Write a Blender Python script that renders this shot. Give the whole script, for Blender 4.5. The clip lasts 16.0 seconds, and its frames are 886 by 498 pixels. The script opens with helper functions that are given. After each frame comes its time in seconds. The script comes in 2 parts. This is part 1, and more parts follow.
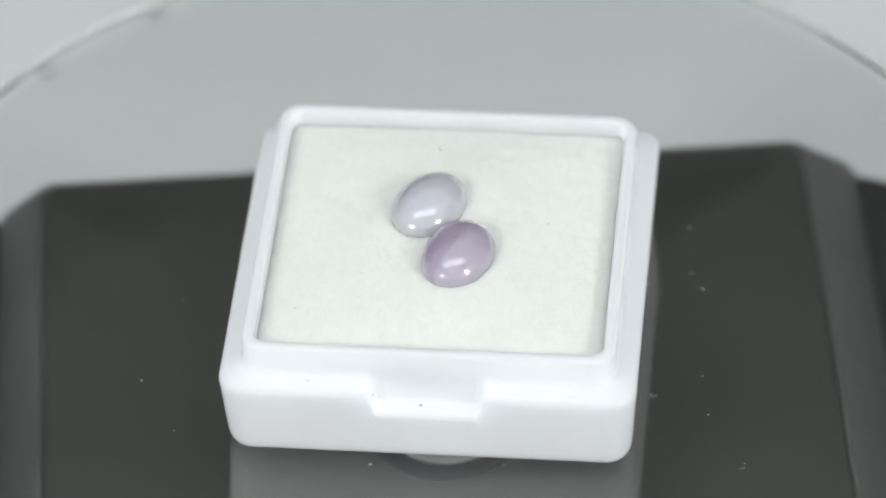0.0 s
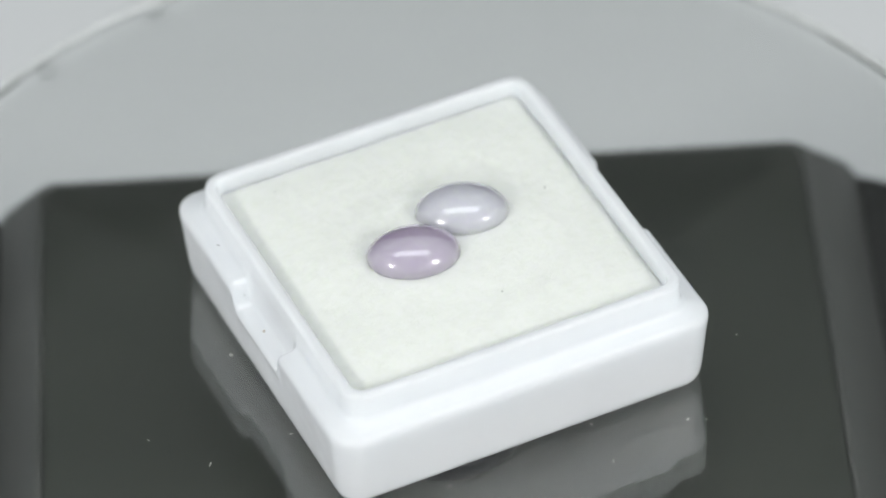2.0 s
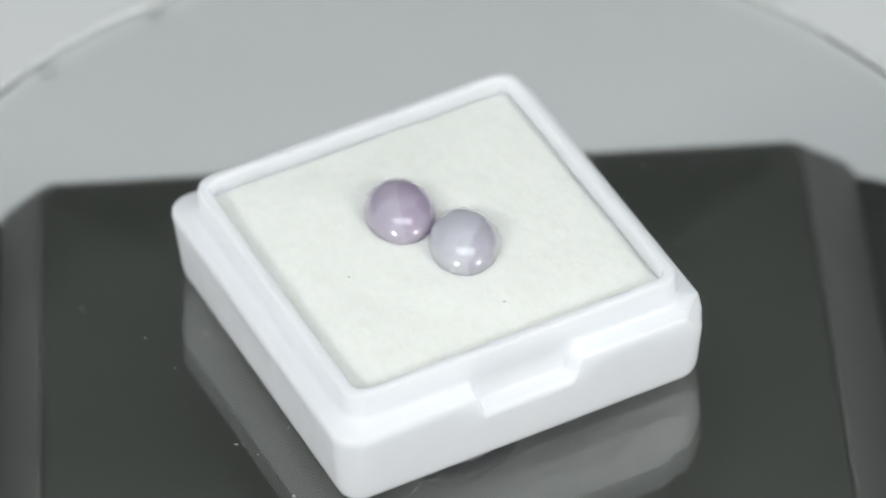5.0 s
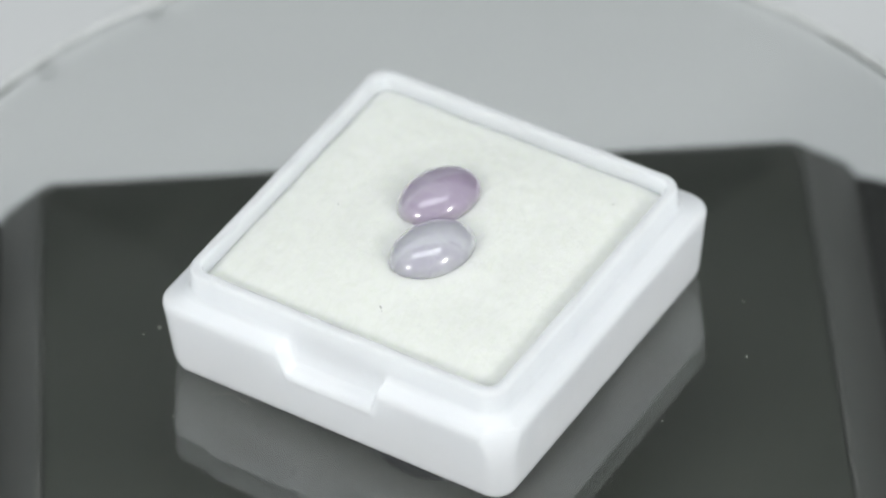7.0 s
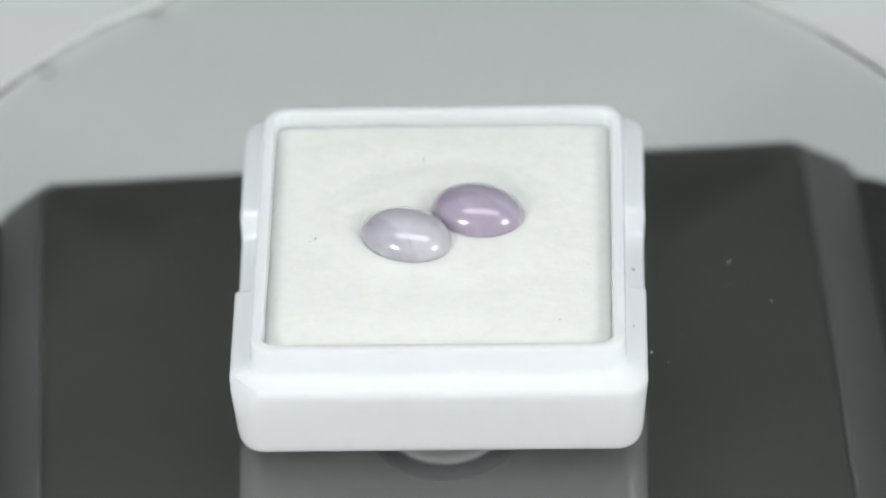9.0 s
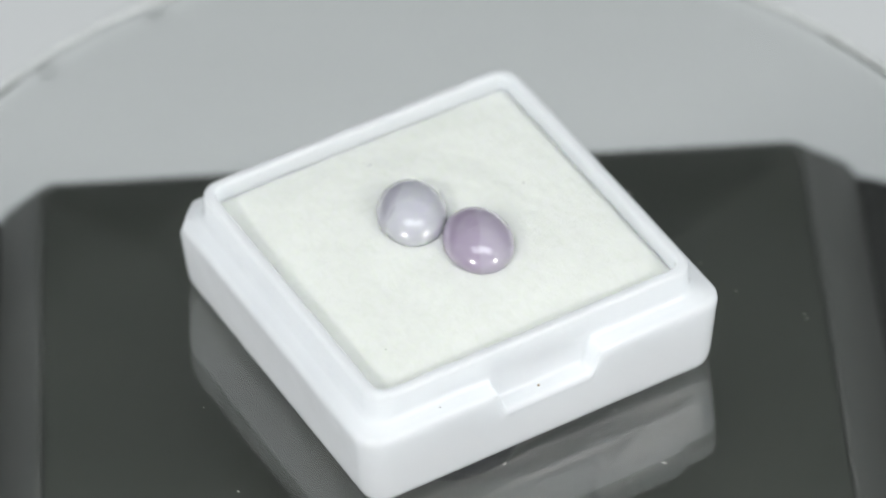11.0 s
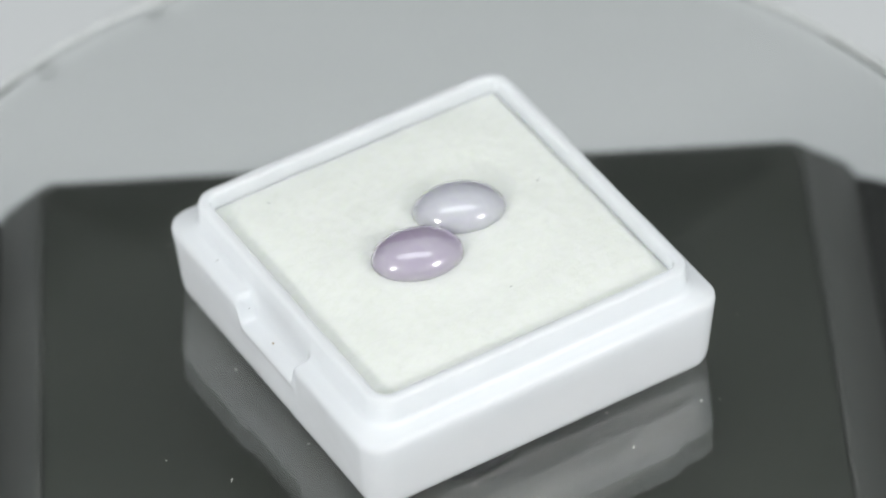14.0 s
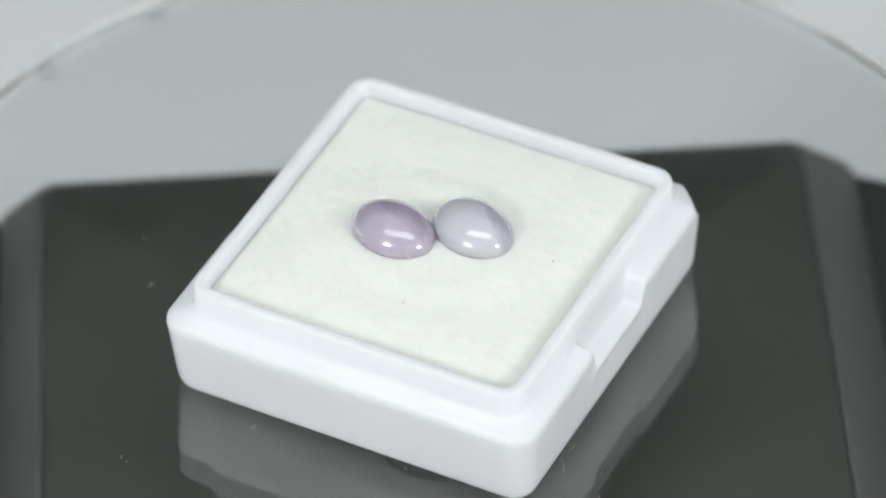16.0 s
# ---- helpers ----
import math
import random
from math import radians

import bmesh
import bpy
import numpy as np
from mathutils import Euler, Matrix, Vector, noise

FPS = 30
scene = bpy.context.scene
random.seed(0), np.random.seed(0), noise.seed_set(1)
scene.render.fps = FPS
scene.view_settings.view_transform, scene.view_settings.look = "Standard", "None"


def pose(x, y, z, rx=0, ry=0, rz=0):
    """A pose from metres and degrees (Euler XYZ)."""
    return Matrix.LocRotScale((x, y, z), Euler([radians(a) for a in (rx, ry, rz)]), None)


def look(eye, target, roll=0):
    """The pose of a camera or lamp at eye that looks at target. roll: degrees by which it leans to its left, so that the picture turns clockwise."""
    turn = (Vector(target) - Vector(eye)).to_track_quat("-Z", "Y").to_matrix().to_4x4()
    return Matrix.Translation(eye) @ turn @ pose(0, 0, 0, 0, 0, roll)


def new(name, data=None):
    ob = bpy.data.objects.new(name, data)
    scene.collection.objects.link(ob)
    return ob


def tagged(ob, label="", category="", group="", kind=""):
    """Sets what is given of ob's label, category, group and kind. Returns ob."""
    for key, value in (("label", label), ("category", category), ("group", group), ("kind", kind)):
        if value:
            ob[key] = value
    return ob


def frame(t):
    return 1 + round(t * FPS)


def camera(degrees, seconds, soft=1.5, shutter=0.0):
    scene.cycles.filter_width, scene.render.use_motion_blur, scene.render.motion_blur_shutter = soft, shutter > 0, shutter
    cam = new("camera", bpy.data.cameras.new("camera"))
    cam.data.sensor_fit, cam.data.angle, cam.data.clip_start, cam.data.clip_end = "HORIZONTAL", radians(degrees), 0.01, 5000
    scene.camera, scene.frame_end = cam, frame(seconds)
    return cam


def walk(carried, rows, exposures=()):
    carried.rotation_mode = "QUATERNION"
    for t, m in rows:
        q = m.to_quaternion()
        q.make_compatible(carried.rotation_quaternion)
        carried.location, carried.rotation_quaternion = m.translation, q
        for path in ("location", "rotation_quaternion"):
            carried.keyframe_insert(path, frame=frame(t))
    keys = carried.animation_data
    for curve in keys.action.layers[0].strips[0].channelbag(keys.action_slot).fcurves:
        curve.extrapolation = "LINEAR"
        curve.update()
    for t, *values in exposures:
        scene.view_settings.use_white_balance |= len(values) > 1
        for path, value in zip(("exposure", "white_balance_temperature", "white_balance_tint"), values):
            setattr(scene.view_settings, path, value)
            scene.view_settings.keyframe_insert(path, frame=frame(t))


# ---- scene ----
PERIOD = 12.2                      # seconds for one turn of the disc
EYE = (0.000356, -0.366299, 0.343930)
AHEAD = (0.0, 0.738436, -0.674323)

cam = camera(9.957, 16.0, soft=2.0)
cam.data.dof.use_dof = True
cam.data.dof.focus_distance = 0.487
cam.data.dof.aperture_fstop = 18.0
VIEW = look(EYE, Vector(EYE) + Vector(AHEAD), -2.203)
walk(cam, [(0.0, VIEW), (16.0, VIEW)])

# ---- light: two small lamps beside the camera, a long panel overhead, a dim grey room ----
world = bpy.data.worlds.new("world")
scene.world = world
world.use_nodes = True
world.node_tree.nodes["Background"].inputs[0].default_value = (0.94, 0.98, 1.0, 1)
world.node_tree.nodes["Background"].inputs[1].default_value = 0.60


def area_lamp(name, eye, target, sx, sy, watts, colour, shape="RECTANGLE"):
    data = bpy.data.lights.new(name, "AREA")
    data.shape, data.size, data.size_y = shape, sx, sy
    data.energy, data.color = watts, colour
    ob = new(name, data)
    ob.matrix_world = look(eye, target)
    return ob


CENTRE = (0, 0, 0.01)
area_lamp("lamp_west", (-0.324, -0.336, 0.305), CENTRE, 0.105, 0.072, 1.0, (1.0, 0.98, 0.96), "ELLIPSE")
area_lamp("lamp_east", (0.385, -0.285, 0.290), CENTRE, 0.105, 0.072, 1.0, (1.0, 0.98, 0.96), "ELLIPSE")
area_lamp("ceiling_panel", (0.0, -0.10, 0.78), (0, -0.06, 0), 0.78, 0.22, 1.7, (0.93, 0.97, 1.0))


# ---- materials ----
def material(name, base=(0.8, 0.8, 0.8), rough=0.5, spec=0.5):
    m = bpy.data.materials.new(name)
    m.use_nodes = True
    b = m.node_tree.nodes["Principled BSDF"]
    b.inputs["Base Color"].default_value = (*base, 1)
    b.inputs["Roughness"].default_value = rough
    b.inputs["Specular IOR Level"].default_value = spec
    return m, m.node_tree, b


def noise_tex(nt, scale, detail=4, rough=0.55, distortion=0.0, stretch=None):
    co = nt.nodes.new("ShaderNodeTexCoord")
    n = nt.nodes.new("ShaderNodeTexNoise")
    n.inputs["Scale"].default_value = scale
    n.inputs["Detail"].default_value = detail
    n.inputs["Roughness"].default_value = rough
    n.inputs["Distortion"].default_value = distortion
    if stretch:
        mp = nt.nodes.new("ShaderNodeMapping")
        mp.inputs["Scale"].default_value = stretch
        nt.links.new(co.outputs["Object"], mp.inputs[0])
        nt.links.new(mp.outputs[0], n.inputs["Vector"])
    else:
        nt.links.new(co.outputs["Object"], n.inputs["Vector"])
    return n


def ramp(nt, src, stops):
    r = nt.nodes.new("ShaderNodeValToRGB")
    while len(r.color_ramp.elements) < len(stops):
        r.color_ramp.elements.new(0.5)
    for el, (pos, col) in zip(r.color_ramp.elements, stops):
        el.position, el.color = pos, (*col, 1)
    nt.links.new(src, r.inputs[0])
    return r


def bump(nt, bsdf, src, strength, distance):
    b = nt.nodes.new("ShaderNodeBump")
    b.inputs["Strength"].default_value = strength
    b.inputs["Distance"].default_value = distance
    nt.links.new(src, b.inputs["Height"])
    nt.links.new(b.outputs[0], bsdf.inputs["Normal"])
    return b


def white_plastic():
    m, nt, b = material("white_plastic", (0.80, 0.82, 0.855), 0.3, 0.32)
    n = noise_tex(nt, 90, 3)
    c = ramp(nt, n.outputs["Fac"], [(0.3, (0.654, 0.676, 0.694)), (0.7, (0.678, 0.699, 0.714))])
    nt.links.new(c.outputs[0], b.inputs["Base Color"])
    b.inputs["Subsurface Weight"].default_value = 1.0
    b.inputs["Subsurface Radius"].default_value = (0.0040, 0.0042, 0.0044)
    b.inputs["Subsurface Scale"].default_value = 1.0
    b.subsurface_method = "BURLEY"
    r = noise_tex(nt, 500, 5)
    rr = ramp(nt, r.outputs["Fac"], [(0.3, (0.17,) * 3), (0.7, (0.27,) * 3)])
    nt.links.new(rr.outputs[0], b.inputs["Roughness"])
    bump(nt, b, noise_tex(nt, 160, 3).outputs["Fac"], 0.08, 0.0004)
    return m


def foam():
    m, nt, b = material("foam", (0.83, 0.85, 0.78), 0.95, 0.1)
    n = noise_tex(nt, 260, 6, 0.65)
    c = ramp(nt, n.outputs["Fac"], [(0.3, (0.785, 0.812, 0.765)), (0.65, (0.815, 0.842, 0.798))])
    fine = noise_tex(nt, 2600, 6, 0.75, 0.6)
    mottle = noise_tex(nt, 900, 5, 0.7, 1.2, (1.0, 0.55, 1.0))
    mc = ramp(nt, mottle.outputs["Fac"], [(0.34, (0.960, 0.964, 0.950)), (0.56, (1.0, 1.0, 1.0))])
    mix = nt.nodes.new("ShaderNodeMix")
    mix.data_type, mix.blend_type = "RGBA", "MULTIPLY"
    mix.inputs[0].default_value = 1.0
    nt.links.new(c.outputs[0], mix.inputs[6])
    nt.links.new(mc.outputs[0], mix.inputs[7])
    nt.links.new(mix.outputs[2], b.inputs["Base Color"])
    bump(nt, b, fine.outputs["Fac"], 0.45, 0.0003)
    b.subsurface_method = "BURLEY"
    b.inputs["Subsurface Weight"].default_value = 0.8
    b.inputs["Subsurface Radius"].default_value = (0.0017, 0.0019, 0.0013)
    b.inputs["Subsurface Scale"].default_value = 1.0
    return m


def stone(name, clear, cloudy, pale, seed, refraction_plane):
    """Translucent chalcedony: refracted light painted as tone either side of a plane (normal, distance), wisps and
    pin-point inclusions.
    """
    m, nt, b = material(name, cloudy, 0.32, 0.5)
    co = nt.nodes.new("ShaderNodeTexCoord")
    bend = noise_tex(nt, 330 + 17 * seed, 3)
    d = nt.nodes.new("ShaderNodeVectorMath")
    d.operation = "DOT_PRODUCT"
    nt.links.new(co.outputs["Object"], d.inputs[0])
    d.inputs[1].default_value = refraction_plane[:3]
    w = nt.nodes.new("ShaderNodeMath")
    w.operation = "MULTIPLY_ADD"
    w.inputs[1].default_value = 0.0011
    nt.links.new(bend.outputs["Fac"], w.inputs[0])
    nt.links.new(d.outputs["Value"], w.inputs[2])
    edge = nt.nodes.new("ShaderNodeMapRange")
    edge.inputs["From Min"].default_value = refraction_plane[3] + 0.00055 - 0.00016
    edge.inputs["From Max"].default_value = refraction_plane[3] + 0.00055 + 0.00016
    nt.links.new(w.outputs[0], edge.inputs["Value"])
    # cloudy is the side painted brighter by inner refraction, clear the darker one
    body = nt.nodes.new("ShaderNodeMix")
    body.data_type = "RGBA"
    body.inputs[6].default_value = (*cloudy, 1)
    body.inputs[7].default_value = (*clear, 1)
    nt.links.new(edge.outputs[0], body.inputs[0])
    wisp = noise_tex(nt, 190 + 9 * seed, 6, 0.62, 1.4, (1.0, 1.6, 1.0))
    wr = ramp(nt, wisp.outputs["Fac"], [(0.46, (0, 0, 0)), (0.72, (0.75,) * 3)])
    veil = nt.nodes.new("ShaderNodeMix")
    veil.data_type = "RGBA"
    veil.inputs[7].default_value = (*pale, 1)
    nt.links.new(wr.outputs[0], veil.inputs[0])
    nt.links.new(body.outputs[2], veil.inputs[6])
    dots = nt.nodes.new("ShaderNodeTexVoronoi")
    dots.inputs["Scale"].default_value = 420
    nt.links.new(co.outputs["Object"], dots.inputs["Vector"])
    dr = ramp(nt, dots.outputs["Distance"], [(0.05, (0.55,) * 3), (0.10, (0, 0, 0))])
    pin = nt.nodes.new("ShaderNodeMix")
    pin.data_type = "RGBA"
    pin.inputs[7].default_value = (min(1, pale[0] * 1.25), min(1, pale[1] * 1.25), min(1, pale[2] * 1.25), 1)
    nt.links.new(dr.outputs[0], pin.inputs[0])
    nt.links.new(veil.outputs[2], pin.inputs[6])
    nt.links.new(pin.outputs[2], b.inputs["Base Color"])
    b.inputs["Subsurface Weight"].default_value = 1.0
    b.inputs["Subsurface Radius"].default_value = (0.0028, 0.0026, 0.0030)
    b.inputs["Subsurface Scale"].default_value = 1.0
    b.inputs["Transmission Weight"].default_value = 0.28
    b.inputs["IOR"].default_value = 1.54
    b.inputs["Coat Weight"].default_value = 1.0
    b.inputs["Coat Roughness"].default_value = 0.08
    b.inputs["Coat IOR"].default_value = 1.75
    bump(nt, b, noise_tex(nt, 900, 3).outputs["Fac"], 0.02, 0.0002)
    return m


def glass():
    m, nt, b = material("clear_glass", (0.965, 0.985, 0.975), 0.0, 0.5)
    b.inputs["Transmission Weight"].default_value = 1.0
    b.inputs["IOR"].default_value = 1.84
    return m


def satin_black(name, low, high, rough, gloss):
    m, nt, b = material(name, low, rough, gloss)
    n = noise_tex(nt, 60, 5)
    c = ramp(nt, n.outputs["Fac"], [(0.3, low), (0.7, high)])
    nt.links.new(c.outputs[0], b.inputs["Base Color"])
    bump(nt, b, noise_tex(nt, 1500, 3).outputs["Fac"], 0.02, 0.0002)
    return m


def table_paint():
    m, nt, b = material("table_laminate", (0.6, 0.62, 0.62), 0.6, 0.3)
    n = noise_tex(nt, 9, 4)
    c = ramp(nt, n.outputs["Fac"], [(0.3, (0.588, 0.606, 0.611)), (0.7, (0.634, 0.649, 0.656))])
    nt.links.new(c.outputs[0], b.inputs["Base Color"])
    return m


def plain(name, col, rough=0.6, metal=0.0):
    m, nt, b = material(name, col, rough)
    n = noise_tex(nt, 400, 3)
    c = ramp(nt, n.outputs["Fac"], [(0.3, tuple(x * 0.88 for x in col)), (0.7, tuple(min(1, x * 1.1) for x in col))])
    nt.links.new(c.outputs[0], b.inputs["Base Color"])
    b.inputs["Metallic"].default_value = metal
    return m


WHITE, FOAM, GLASS, TABLE = white_plastic(), foam(), glass(), table_paint()
BLACK = satin_black("satin_black", (0.029, 0.032, 0.027), (0.038, 0.041, 0.035), 0.32, 1.0)
# lighter copy of the black: light caught by the sloping faces, put into the colour
BEZEL_BLACK = satin_black("lit_slope_black", (0.064, 0.066, 0.063), (0.079, 0.081, 0.077), 0.5, 0.25)
LILAC = stone("lilac_stone", (0.47, 0.395, 0.52), (0.545, 0.49, 0.60), (0.61, 0.57, 0.655), 1.0, (-0.866, 0.5, 0.25, 0.0))
PALE = stone("pale_stone", (0.535, 0.525, 0.60), (0.66, 0.665, 0.73), (0.73, 0.74, 0.785), 4.0, (-0.62, 0.78, 0.2, 0.0072))
COLLAR = plain("pale_metal", (0.26, 0.265, 0.26), 0.5, 0.2)
EDGE = plain("ground_glass_edge", (0.66, 0.69, 0.69), 0.7)
SOFT_BLACK = plain("matt_black_plastic", (0.014, 0.015, 0.014), 0.7)
RUBBER = plain("black_rubber", (0.008, 0.009, 0.009), 0.9)
RUBBER.node_tree.nodes["Principled BSDF"].inputs["Specular IOR Level"].default_value = 0.05
WALL = plain("grey_wall", (0.035, 0.037, 0.035), 0.9)
DUST = plain("pale_dust", (0.68, 0.68, 0.64), 0.9)
GRIT = plain("brown_grit", (0.33, 0.24, 0.13), 0.8)
SOOT = plain("dark_grit", (0.05, 0.05, 0.045), 0.8)


# ---- mesh helpers ----
def part(name, bm, mat, parent=None, label="", smooth=True):
    me = bpy.data.meshes.new(name)
    bmesh.ops.recalc_face_normals(bm, faces=bm.faces)
    if smooth:
        for f in bm.faces:
            f.smooth = True
    bm.to_mesh(me)
    bm.free()
    me.materials.append(mat)
    ob = new(name, me)
    if parent:
        ob.parent = parent
    if label:
        ob["label"] = label
    return ob


def rounded_square(half, radius, step=0.00025, arc=12):
    """Points round a square with rounded corners, counter-clockwise, the same count for every size."""
    n = int(0.036 / step)
    pts = []
    for k in range(4):
        a = k * math.pi / 2
        ca, sa = math.cos(a), math.sin(a)
        line = [(-(half - radius) + 2 * (half - radius) * i / n, -half) for i in range(n + 1)]
        corner = [(half - radius + radius * math.sin(j * math.pi / 2 / arc), -half + radius - radius * math.cos(j * math.pi / 2 / arc)) for j in range(1, arc)]
        pts += [(x * ca - y * sa, x * sa + y * ca) for x, y in line + corner]
    return pts


def loft(rings, shift=None, close_bottom=True, close_top=True):
    """A skin over rings (half, radius, z); shift(x, y, z, i) may move points."""
    bm = bmesh.new()
    loops = []
    for i, (half, radius, z) in enumerate(rings):
        loop = []
        for x, y in rounded_square(half, radius):
            p = (x, y, z)
            if shift:
                p = shift(x, y, z, i)
            loop.append(bm.verts.new(p))
        loops.append(loop)
    for a, b in zip(loops, loops[1:]):
        for i in range(len(a)):
            j = (i + 1) % len(a)
            bm.faces.new((a[i], a[j], b[j], b[i]))
    if close_bottom:
        bm.faces.new(list(reversed(loops[0])))
    if close_top:
        bm.faces.new(loops[-1])
    return bm


def lathe(profile, n=96, closed=True, ring=False):
    """A solid turned about z from (radius, z) pairs; closed ends at the axis."""
    bm = bmesh.new()
    loops = []
    for r, z in profile:
        loops.append([bm.verts.new((r * math.cos(2 * math.pi * k / n), r * math.sin(2 * math.pi * k / n), z)) for k in range(n)])
    for a, b in zip(loops, loops[1:]):
        for i in range(n):
            j = (i + 1) % n
            bm.faces.new((a[i], a[j], b[j], b[i]))
    if ring:
        a, b = loops[-1], loops[0]
        for i in range(n):
            j = (i + 1) % n
            bm.faces.new((a[i], a[j], b[j], b[i]))
    elif closed:
        bm.faces.new(list(reversed(loops[0])))
        bm.faces.new(loops[-1])
    return bm


def smoothstep(a, b, x):
    x = min(1, max(0, (x - a) / (b - a)))
    return x * x * (3 - 2 * x)


def flakes(spots, z, size, rng, long=0.3):
    """Small irregular bits of grit and fibre lying on a surface."""
    bm = bmesh.new()
    for x, y in spots:
        a = rng.uniform(0, math.pi)
        s = size * rng.uniform(0.5, 1.3)
        stretch = rng.uniform(2.0, 5.0) if rng.random() < long else rng.uniform(1.0, 1.6)
        n = 6
        low, high = [], []
        for k in range(n):
            b = 2 * math.pi * k / n
            r = s * rng.uniform(0.7, 1.2)
            u, w = r * stretch * math.cos(b), r * math.sin(b)
            px, py = x + u * math.cos(a) - w * math.sin(a), y + u * math.sin(a) + w * math.cos(a)
            low.append(bm.verts.new((px, py, z)))
            high.append(bm.verts.new((x + (px - x) * 0.6, y + (py - y) * 0.6, z + s * 0.6)))
        bm.faces.new(high)
        bm.faces.new(list(reversed(low)))
        for k in range(n):
            bm.faces.new((low[k], low[(k + 1) % n], high[(k + 1) % n], high[k]))
    return bm


# ---- table and room ----
TABLE_Z = -0.046


def slab(x0, x1, y0, y1, z0, z1):
    bm = bmesh.new()
    bmesh.ops.create_cube(bm, size=1.0)
    for v in bm.verts:
        v.co = ((x0 + x1) / 2 + v.co.x * (x1 - x0), (y0 + y1) / 2 + v.co.y * (y1 - y0), (z0 + z1) / 2 + v.co.z * (z1 - z0))
    return bm


table = part("table", slab(-0.8, 0.8, -0.7, 1.15, TABLE_Z - 0.03, TABLE_Z), TABLE, smooth=False)
tagged(table, "pale grey matt laminate tabletop under the turntable", "table", kind="structure")
# added out of view: keeps reflections in the glass and top plate dark
back = part("unseen_wall", slab(-2.5, 2.5, 1.2, 1.25, TABLE_Z - 0.75, 1.35), WALL, smooth=False)
tagged(back, "unseen dark grey wall added behind the table to darken reflections", "wall", kind="structure")
floor = part("floor", slab(-2.5, 2.5, -2.5, 1.25, TABLE_Z - 0.80, TABLE_Z - 0.75), WALL, smooth=False)
tagged(floor, "plain dark grey floor round the table", "floor", kind="structure")


for cx, cy, s in ((-0.0329, 0.1024, 0.0011), (-0.0456, 0.0920, 0.0008)):
    crumb = part("crumb", flakes([(0, 0)], 0.0, s, random.Random(3), 0.0), SOOT)
    crumb.location = (cx, cy, TABLE_Z)
    tagged(crumb, "tiny dark crumb lying on the grey tabletop", "crumb", "crumbs on the table")


# ---- turntable base ----
BASE_TOP = -0.0171
base = tagged(new("turntable"), "black plastic turntable base with sloping sides, under a glass disc", "turntable")
base.location = (-0.0004, -0.0004, TABLE_Z)


H = BASE_TOP - TABLE_Z
SKIRT = [(0.0464, 0.016, 0.0), (0.0464, 0.016, H - 0.0096), (0.0460, 0.016, H - 0.0090), (0.0400, 0.012, H - 0.0087)]
BEZEL = [(0.0440, 0.002, H - 0.0087), (0.0464, 0.0028, H - 0.0083), (0.0461, 0.0028, H - 0.0075), (0.0412, 0.0022, H - 0.0004), (0.0408, 0.0020, H - 0.0001), (0.04035, 0.0020, H - 0.0001), (0.0403, 0.0020, H - 0.0003)]
TOP = [(0.04028, 0.0020, H - 0.0006), (0.04022, 0.0020, H - 0.0001), (0.0400, 0.0020, H), (0.0100, 0.0020, H)]
base.rotation_euler = (0, 0, radians(1.7))
HUB = Vector((0.0004, 0.0004, BASE_TOP - TABLE_Z))
part("lower_body", loft(SKIRT, lambda x, y, z, i: (x * 1.3, y, z)), SOFT_BLACK, base, "matt black lower body")
part("bezel", loft(BEZEL, lambda x, y, z, i: (x + (0.0007 if i < 3 else 0.0), y, z), close_bottom=False, close_top=False), BEZEL_BLACK, base, "satin black sloping bezel")
part("top_plate", loft(TOP), BLACK, base, "satin black top plate")
SEAL = [(0.00690 + 0.00095 * math.cos(2 * math.pi * k / 16), 0.0004 + 0.0007 * math.sin(2 * math.pi * k / 16)) for k in range(16)]
part("seal", lathe(SEAL, ring=True), RUBBER, base, "black rubber seal round the spindle").location = HUB
part("collar", lathe([(0.0060, -0.0004), (0.0060, 0.0010), (0.0058, 0.0012), (0.0043, 0.0012), (0.0041, 0.0010), (0.0041, -0.0004)], ring=True), COLLAR, base, "pale metal collar").location = HUB
part("spindle", lathe([(0.0034, -0.0004), (0.0034, 0.0020), (0.0026, 0.0022), (0.0026, 0.0119)]), RUBBER, base, "dark spindle shaft").location = HUB

# ---- the turning disc ----
DISC_R, DISC_T = 0.0595, 0.0038
disc = tagged(new("turntable_disc"), "clear glass turntable disc with polished edge, lightly dusty", "turntable disc")
plate = part("plate", lathe([(DISC_R - 0.0003, -DISC_T), (DISC_R, -DISC_T + 0.0003), (DISC_R, -0.0003), (DISC_R - 0.0003, 0.0)], 192), GLASS, disc, smooth=False)
plate.visible_shadow = False
plate.data.materials.append(EDGE)
for poly in plate.data.polygons:
    if abs(poly.normal.z) < 0.2:
        poly.material_index = 1


MM = 0.001
rng = random.Random(5)
GRAINS = [(25.2, 12.1), (-26.3, -14.2), (9.5, 19.5), (-7.4, -19.9), (26.2, 13.6)]
FIBRES = [(-16.8, -17.4), (20.0, -11.8), (25.1, -9.5), (25.9, 3.0), (21.1, 12.4), (25.0, 5.4), (25.4, 3.3), (20.6, 4.0), (-5.5, -23.0), (-8.9, -21.3), (5.4, -20.7), (-1.6, -32.6),
          (4.6, -29.3), (18.1, 22.8), (16.7, 17.4), (14.7, 17.6), (14.0, 17.7), (12.4, 17.9), (11.2, 17.9), (-25.6, 4.5), (-29.6, -7.0), (19.3, -19.4), (25.3, -14.9), (28.4, -21.7), (-40.3, 11.3)]
grains = part("dust_grains", flakes([(x * MM, y * MM) for x, y in GRAINS], 0.0, 0.00011, rng, 0.0), DUST, disc, "pale grains of dust")
grains["kind"] = "stuff"
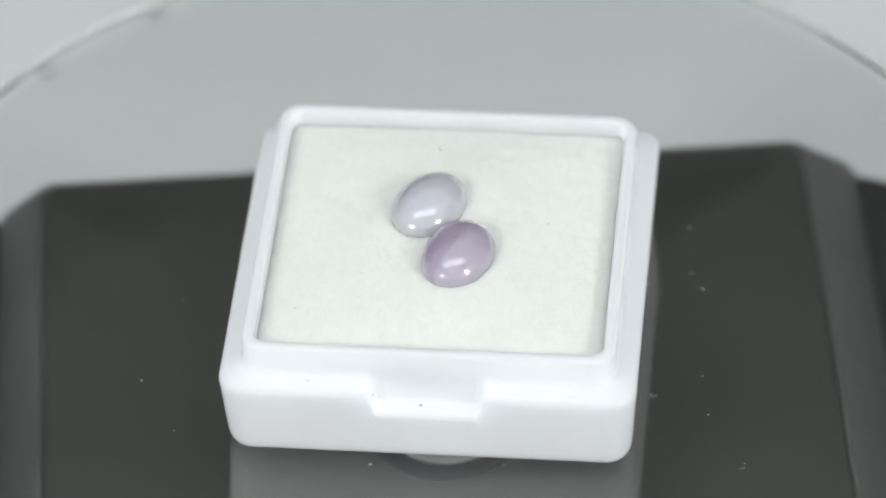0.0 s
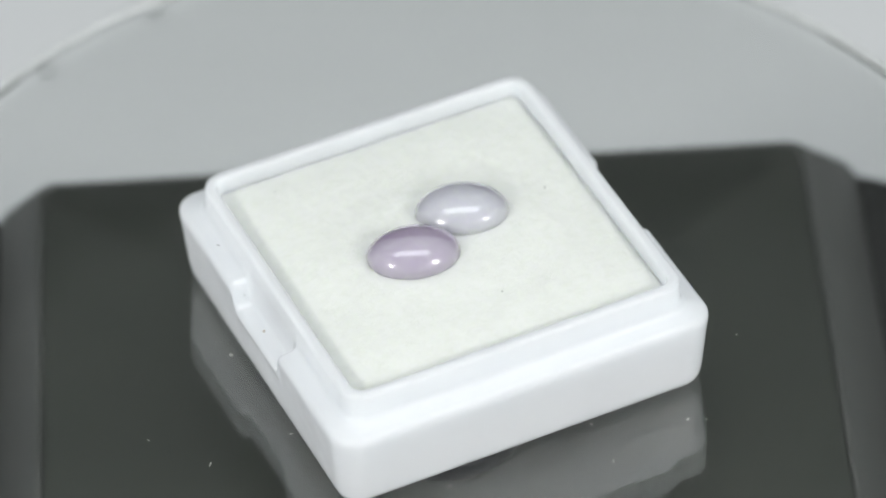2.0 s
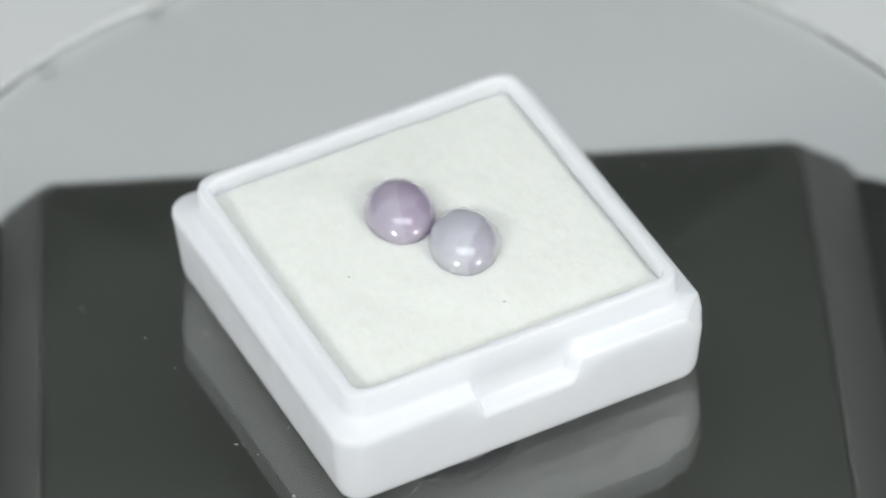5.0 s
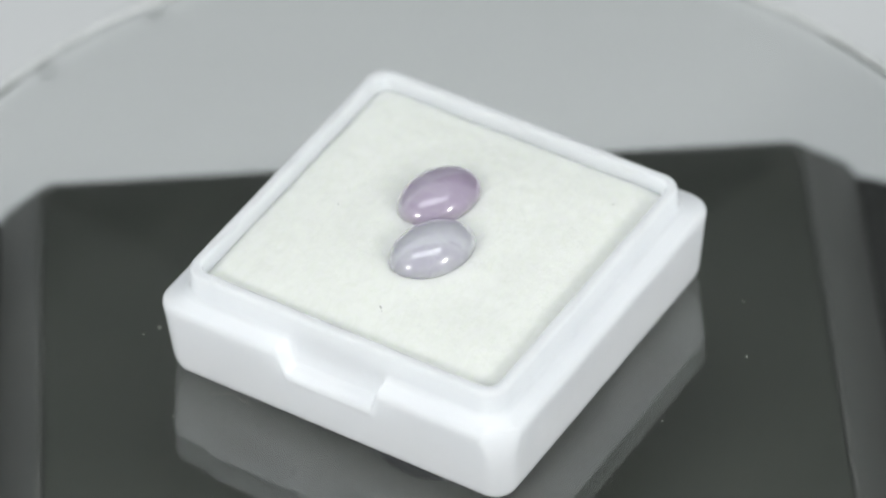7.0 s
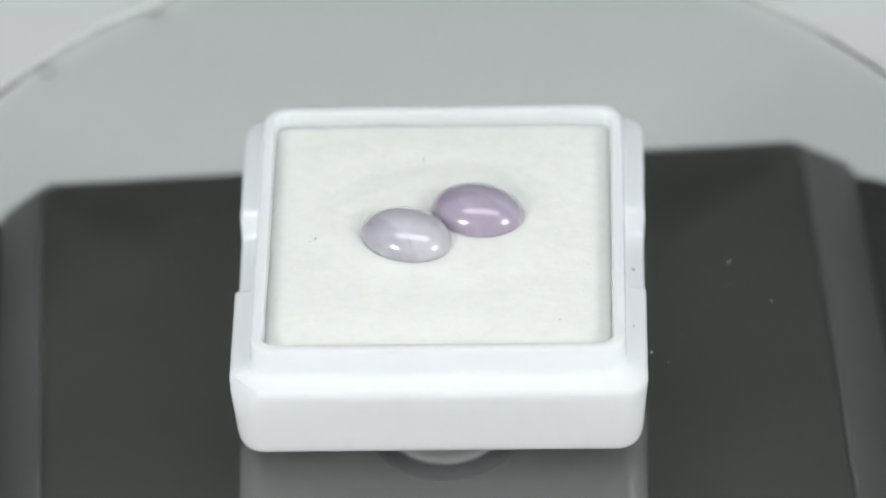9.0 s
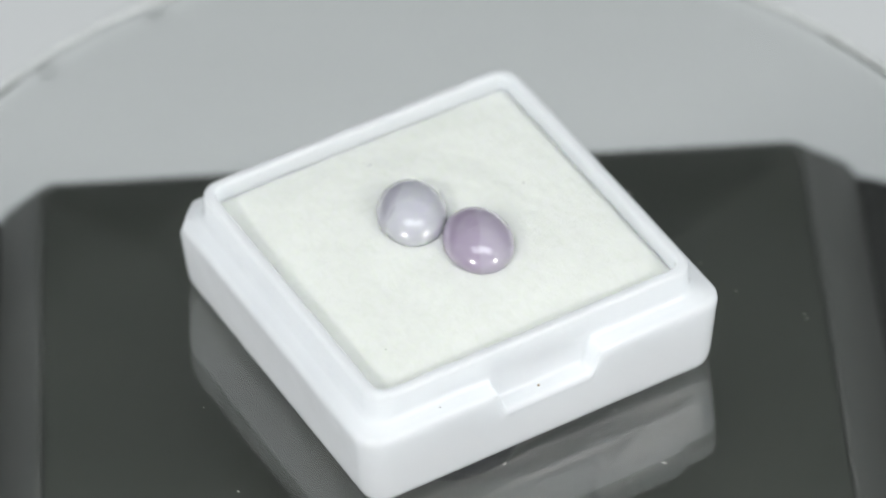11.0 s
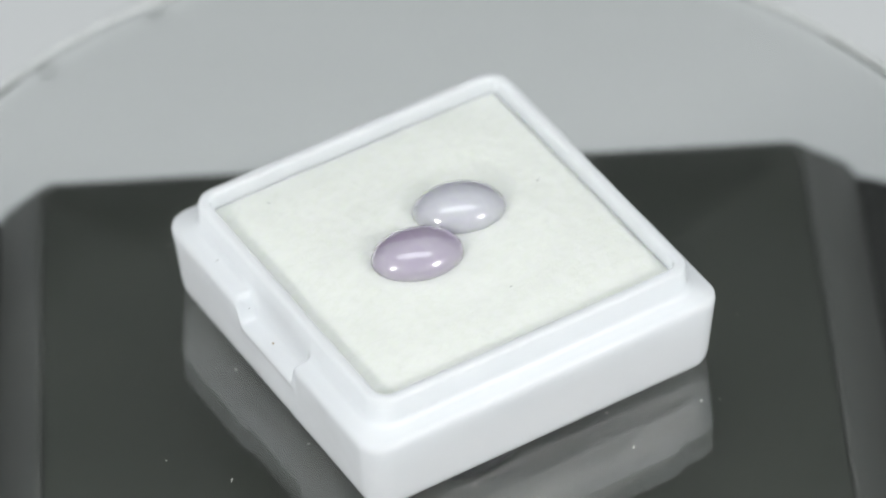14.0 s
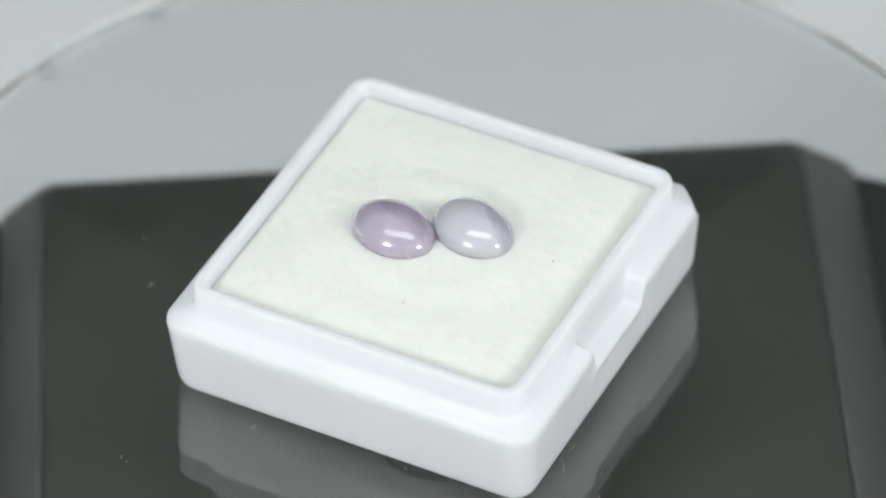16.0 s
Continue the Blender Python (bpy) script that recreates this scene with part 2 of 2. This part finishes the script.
dust = part("lint", flakes([(x * MM, y * MM) for x, y in FIBRES], 0.0, 0.000055, rng, 0.6), DUST, disc, "pale specks of lint")
dust["kind"] = "stuff"



def hair(points, radius=0.00002):
    """A thin curved fibre lying on the glass."""
    bm = bmesh.new()
    rings = []
    for i, (x, y) in enumerate(points):
        x1, y1 = points[min(i + 1, len(points) - 1)]
        x0, y0 = points[max(i - 1, 0)]
        n = math.hypot(x1 - x0, y1 - y0)
        nx, ny = -(y1 - y0) / n, (x1 - x0) / n
        rings.append([bm.verts.new((x + nx * radius * math.cos(q), y + ny * radius * math.cos(q), radius * (1 + math.sin(q)))) for q in (0, math.pi / 2, math.pi, 3 * math.pi / 2)])
    for p, q in zip(rings, rings[1:]):
        for k in range(4):
            bm.faces.new((p[k], p[(k + 1) % 4], q[(k + 1) % 4], q[k]))
    return bm


for cx, cy, turn, length, curl in ((19.8, -12.1, 0.6, 1.1, 1.9), (16.3, 18.5, 3.6, 2.0, 0.5), (13.5, 18.0, 2.95, 1.3, 0.3), (27.8, -22.4, 0.3, 0.6, 1.2)):
    path = []
    px, py, heading = cx * MM, cy * MM, turn - curl / 2
    for k in range(9):
        path.append((px, py))
        px, py, heading = px + length * MM / 8 * math.cos(heading), py + length * MM / 8 * math.sin(heading), heading + curl / 8
    part("fibre", hair(path), DUST, disc, "pale curled fibre")

# ---- the gem box ----
BOX_AT = pose(0.00043, -0.0002, 0, 0, 0, -6.8)
LEDGE = 0.0090
gem_box = tagged(new("gem_box"), "white plastic gem box tray with stepped rim and notches", "gem box")


def notch(x, y, z, i):
    """Two thumb notches in the ledge, on opposite sides."""
    if abs(y) > 0.0165 and abs(x) < 0.009 and 0.004 < z < 0.0096:
        k = 1 - smoothstep(0.0047, 0.0057, abs(x))
        top = smoothstep(0.0040, LEDGE, z)
        z -= 0.0026 * k * top
    if 0.0005 < z < 0.0088 and i < 13:
        # the moulded sides are a little hollow and wavy, and one corner is cut off
        side = 1 if abs(y) >= abs(x) else 0
        along, out = (x, y) if side else (y, x)
        mid = max(0.0, 1 - (along / 0.0165) ** 2)
        hollow = 0.00016 * mid * math.sin(math.pi * min(1, max(0, (z - 0.0005) / 0.008))) + 0.000035 * noise.noise((along * 260, z * 420, side * 5 + (3 if out > 0 else 0)))
        out -= math.copysign(hollow * (1 if mid > 0 else 0), out)
        x, y = (along, out) if side else (out, along)
    if i < 13 and y - x > 0.0:
        over = (y - x) - (2 * 0.0200 - 0.0016 - 0.0014 * smoothstep(0.0060, 0.0088, z))
        if over > 0:
            x, y = x + over / 2, y - over / 2
    return (x, y, z)


def box_body():
    rings = [(0.0180, 0.0016, 0.0), (0.0187, 0.0019, 0.0001), (0.01918, 0.0022, 0.0004), (0.01940, 0.0024, 0.0009), (0.0195, 0.0024, 0.0016), (0.0196, 0.0024, 0.0030), (0.0197, 0.0024, 0.0045),
             (0.0198, 0.0024, 0.0060), (0.0199, 0.0024, 0.0074), (0.01997, 0.0024, 0.0081), (0.01992, 0.0024, 0.0086), (0.01975, 0.0024, 0.00885), (0.0194, 0.0024, 0.0090),
             (0.0184, 0.0023, 0.0091), (0.01802, 0.0022, 0.0094), (0.0179, 0.0022, 0.0099), (0.01784, 0.0022, 0.0117), (0.01779, 0.0022, 0.01206), (0.01764, 0.0021, 0.01222), (0.0174, 0.0020, 0.01227),
             (0.0170, 0.0016, 0.01227), (0.01682, 0.0014, 0.0122), (0.01672, 0.0013, 0.0120), (0.01668, 0.0012, 0.0117), (0.0165, 0.0012, 0.0085), (0.0163, 0.0012, 0.0014)]
    return loft(rings, notch)


part("tray", box_body(), WHITE, gem_box).matrix_basis = BOX_AT
GRIT_SPOTS = ((-2.3, -18.75, 6.55, 0.00014, GRIT), (-6.8, -18.2, 7.6, 0.00006, SOOT), (-13.0, -17.4, 9.1, 0.00006, SOOT))
for x, y, z, s, mat in GRIT_SPOTS:
    part("speck", flakes([(x * MM, y * MM)], z * MM, s, rng, 0.0), mat, gem_box)

# ---- the foam pad ----
PAD_Z = 0.0105                     # at its edge; it swells towards the middle
PAD_TOP = 0.0117
foam_pad = tagged(new("foam_pad"), "off-white fibrous foam pad filling the gem box", "foam pad")


def pad_mesh():
    bm = bmesh.new()
    n, half = 150, 0.01668
    grid = []
    for j in range(n + 1):
        row = []
        for i in range(n + 1):
            u, v = -1 + 2 * i / n, -1 + 2 * j / n
            x, y = half * u, half * v
            e = half - max(abs(x), abs(y))
            k = 1 - smoothstep(0.0, 0.0009, e)
            # the cut edge wanders and stands a little off the tray wall
            inset = 0.00003 + 0.00012 * noise.noise((x * 190, y * 190, 3.0)) + 0.00007 * noise.noise((x * 900, y * 900, 8.0))
            swell = (PAD_TOP - PAD_Z) * (1 - u ** 6) * (1 - v ** 6)
            swell += 0.00032 * (1 - smoothstep(0.0062, 0.0100, math.hypot(x - 0.0005, (y + 0.0004) * 0.72)))
            fluff = 0.00010 * noise.noise((x * 160, y * 160, 0)) + 0.00005 * noise.noise((x * 800, y * 800, 2)) + 0.00003 * noise.noise((x * 2600, y * 2600, 5))
            z = PAD_Z + swell + fluff - 0.00012 * k * k
            row.append(bm.verts.new((x - inset * k * u, y - inset * k * v, z)))
        grid.append(row)
    for j in range(n):
        for i in range(n):
            bm.faces.new((grid[j][i], grid[j][i + 1], grid[j + 1][i + 1], grid[j + 1][i]))
    rim = [grid[0][i] for i in range(n)] + [grid[j][n] for j in range(n)] + [grid[n][i] for i in range(n, 0, -1)] + [grid[j][0] for j in range(n, 0, -1)]
    low = [bm.verts.new((v.co.x, v.co.y, 0.0015)) for v in rim]
    for i in range(len(rim)):
        j = (i + 1) % len(rim)
        bm.faces.new((rim[j], rim[i], low[i], low[j]))
    bm.faces.new(low)
    return bm


part("sheet", pad_mesh(), FOAM, foam_pad).matrix_basis = BOX_AT
PAD_SPOTS = [(10.7, 0.4), (0.5, 12.0), (-5.3, 2.0), (-6.2, 2.3), (2.0, 7.0), (-14.0, -10.2), (-6.2, 1.2), (-0.2, 8.8), (-1.9, 6.2), (0.8, 7.2), (0.2, 12.5), (2.7, -1.4)]
lint = part("lint", flakes([(x * MM, y * MM) for x, y in PAD_SPOTS], PAD_TOP + 0.00012, 0.000050, rng, 0.5), SOOT, foam_pad, "tiny dark specks and fibres")
lint["kind"] = "stuff"


# ---- the two stones ----
def cabochon(a, b, girdle, dome, seed, n=96, rings=28):
    bm = bmesh.new()
    loops = []
    for j in range(1, 2 * rings):
        s = -1 + j / rings
        ang = s * math.pi / 2
        r, h = math.cos(ang), math.sin(ang)
        if s < 0:
            z = girdle * (1 + s)
            r = 0.62 + 0.38 * (1 - abs(s) ** 1.5)
        else:
            r = math.cos(ang)
            z = girdle + dome * (0.88 * h + 0.12 * (1 - r * r))
        loop = []
        for k in range(n):
            t = 2 * math.pi * k / n
            wob = 1 + 0.010 * noise.noise((math.cos(t) * 1.3 + seed, math.sin(t) * 1.3, h))
            loop.append(bm.verts.new((a * r * wob * math.cos(t), b * r * wob * math.sin(t), z)))
        loops.append(loop)
    for p, q in zip(loops, loops[1:]):
        for i in range(n):
            j = (i + 1) % n
            bm.faces.new((p[i], p[j], q[j], q[i]))
    bm.faces.new(list(reversed(loops[0])))
    tip = bm.verts.new((0, 0, girdle + dome))
    for i in range(n):
        bm.faces.new((loops[-1][i], loops[-1][(i + 1) % n], tip))
    return bm


STONE_Z = 0.0107                   # sunk a little into the foam
STONES = (("lilac cabochon stone, polished and translucent, lying on white foam", LILAC, 1.81, -4.03, 68.0, 1.0),
          ("pale lavender-grey cabochon stone, polished and cloudy, lying on white foam", PALE, -0.82, 3.23, 62.0, 7.0))
stones = []
for label, mat, x, y, turn, seed in STONES:
    bm = cabochon(0.00457, 0.00342, 0.0015, 0.0024, seed)
    bmesh.ops.transform(bm, matrix=pose(x * MM, y * MM, STONE_Z, 0, 0, turn), verts=bm.verts)
    ob = part("cabochon", bm, mat)
    stones.append(tagged(ob, label, "gemstone", "stones in the gem box"))


def motions():
    rows = [(0.5 * k, pose(0, 0, 0, 0, 0, -360 * 0.5 * k / PERIOD)) for k in range(33)]
    for ob in (disc, gem_box, foam_pad, *stones):
        walk(ob, rows)


motions()
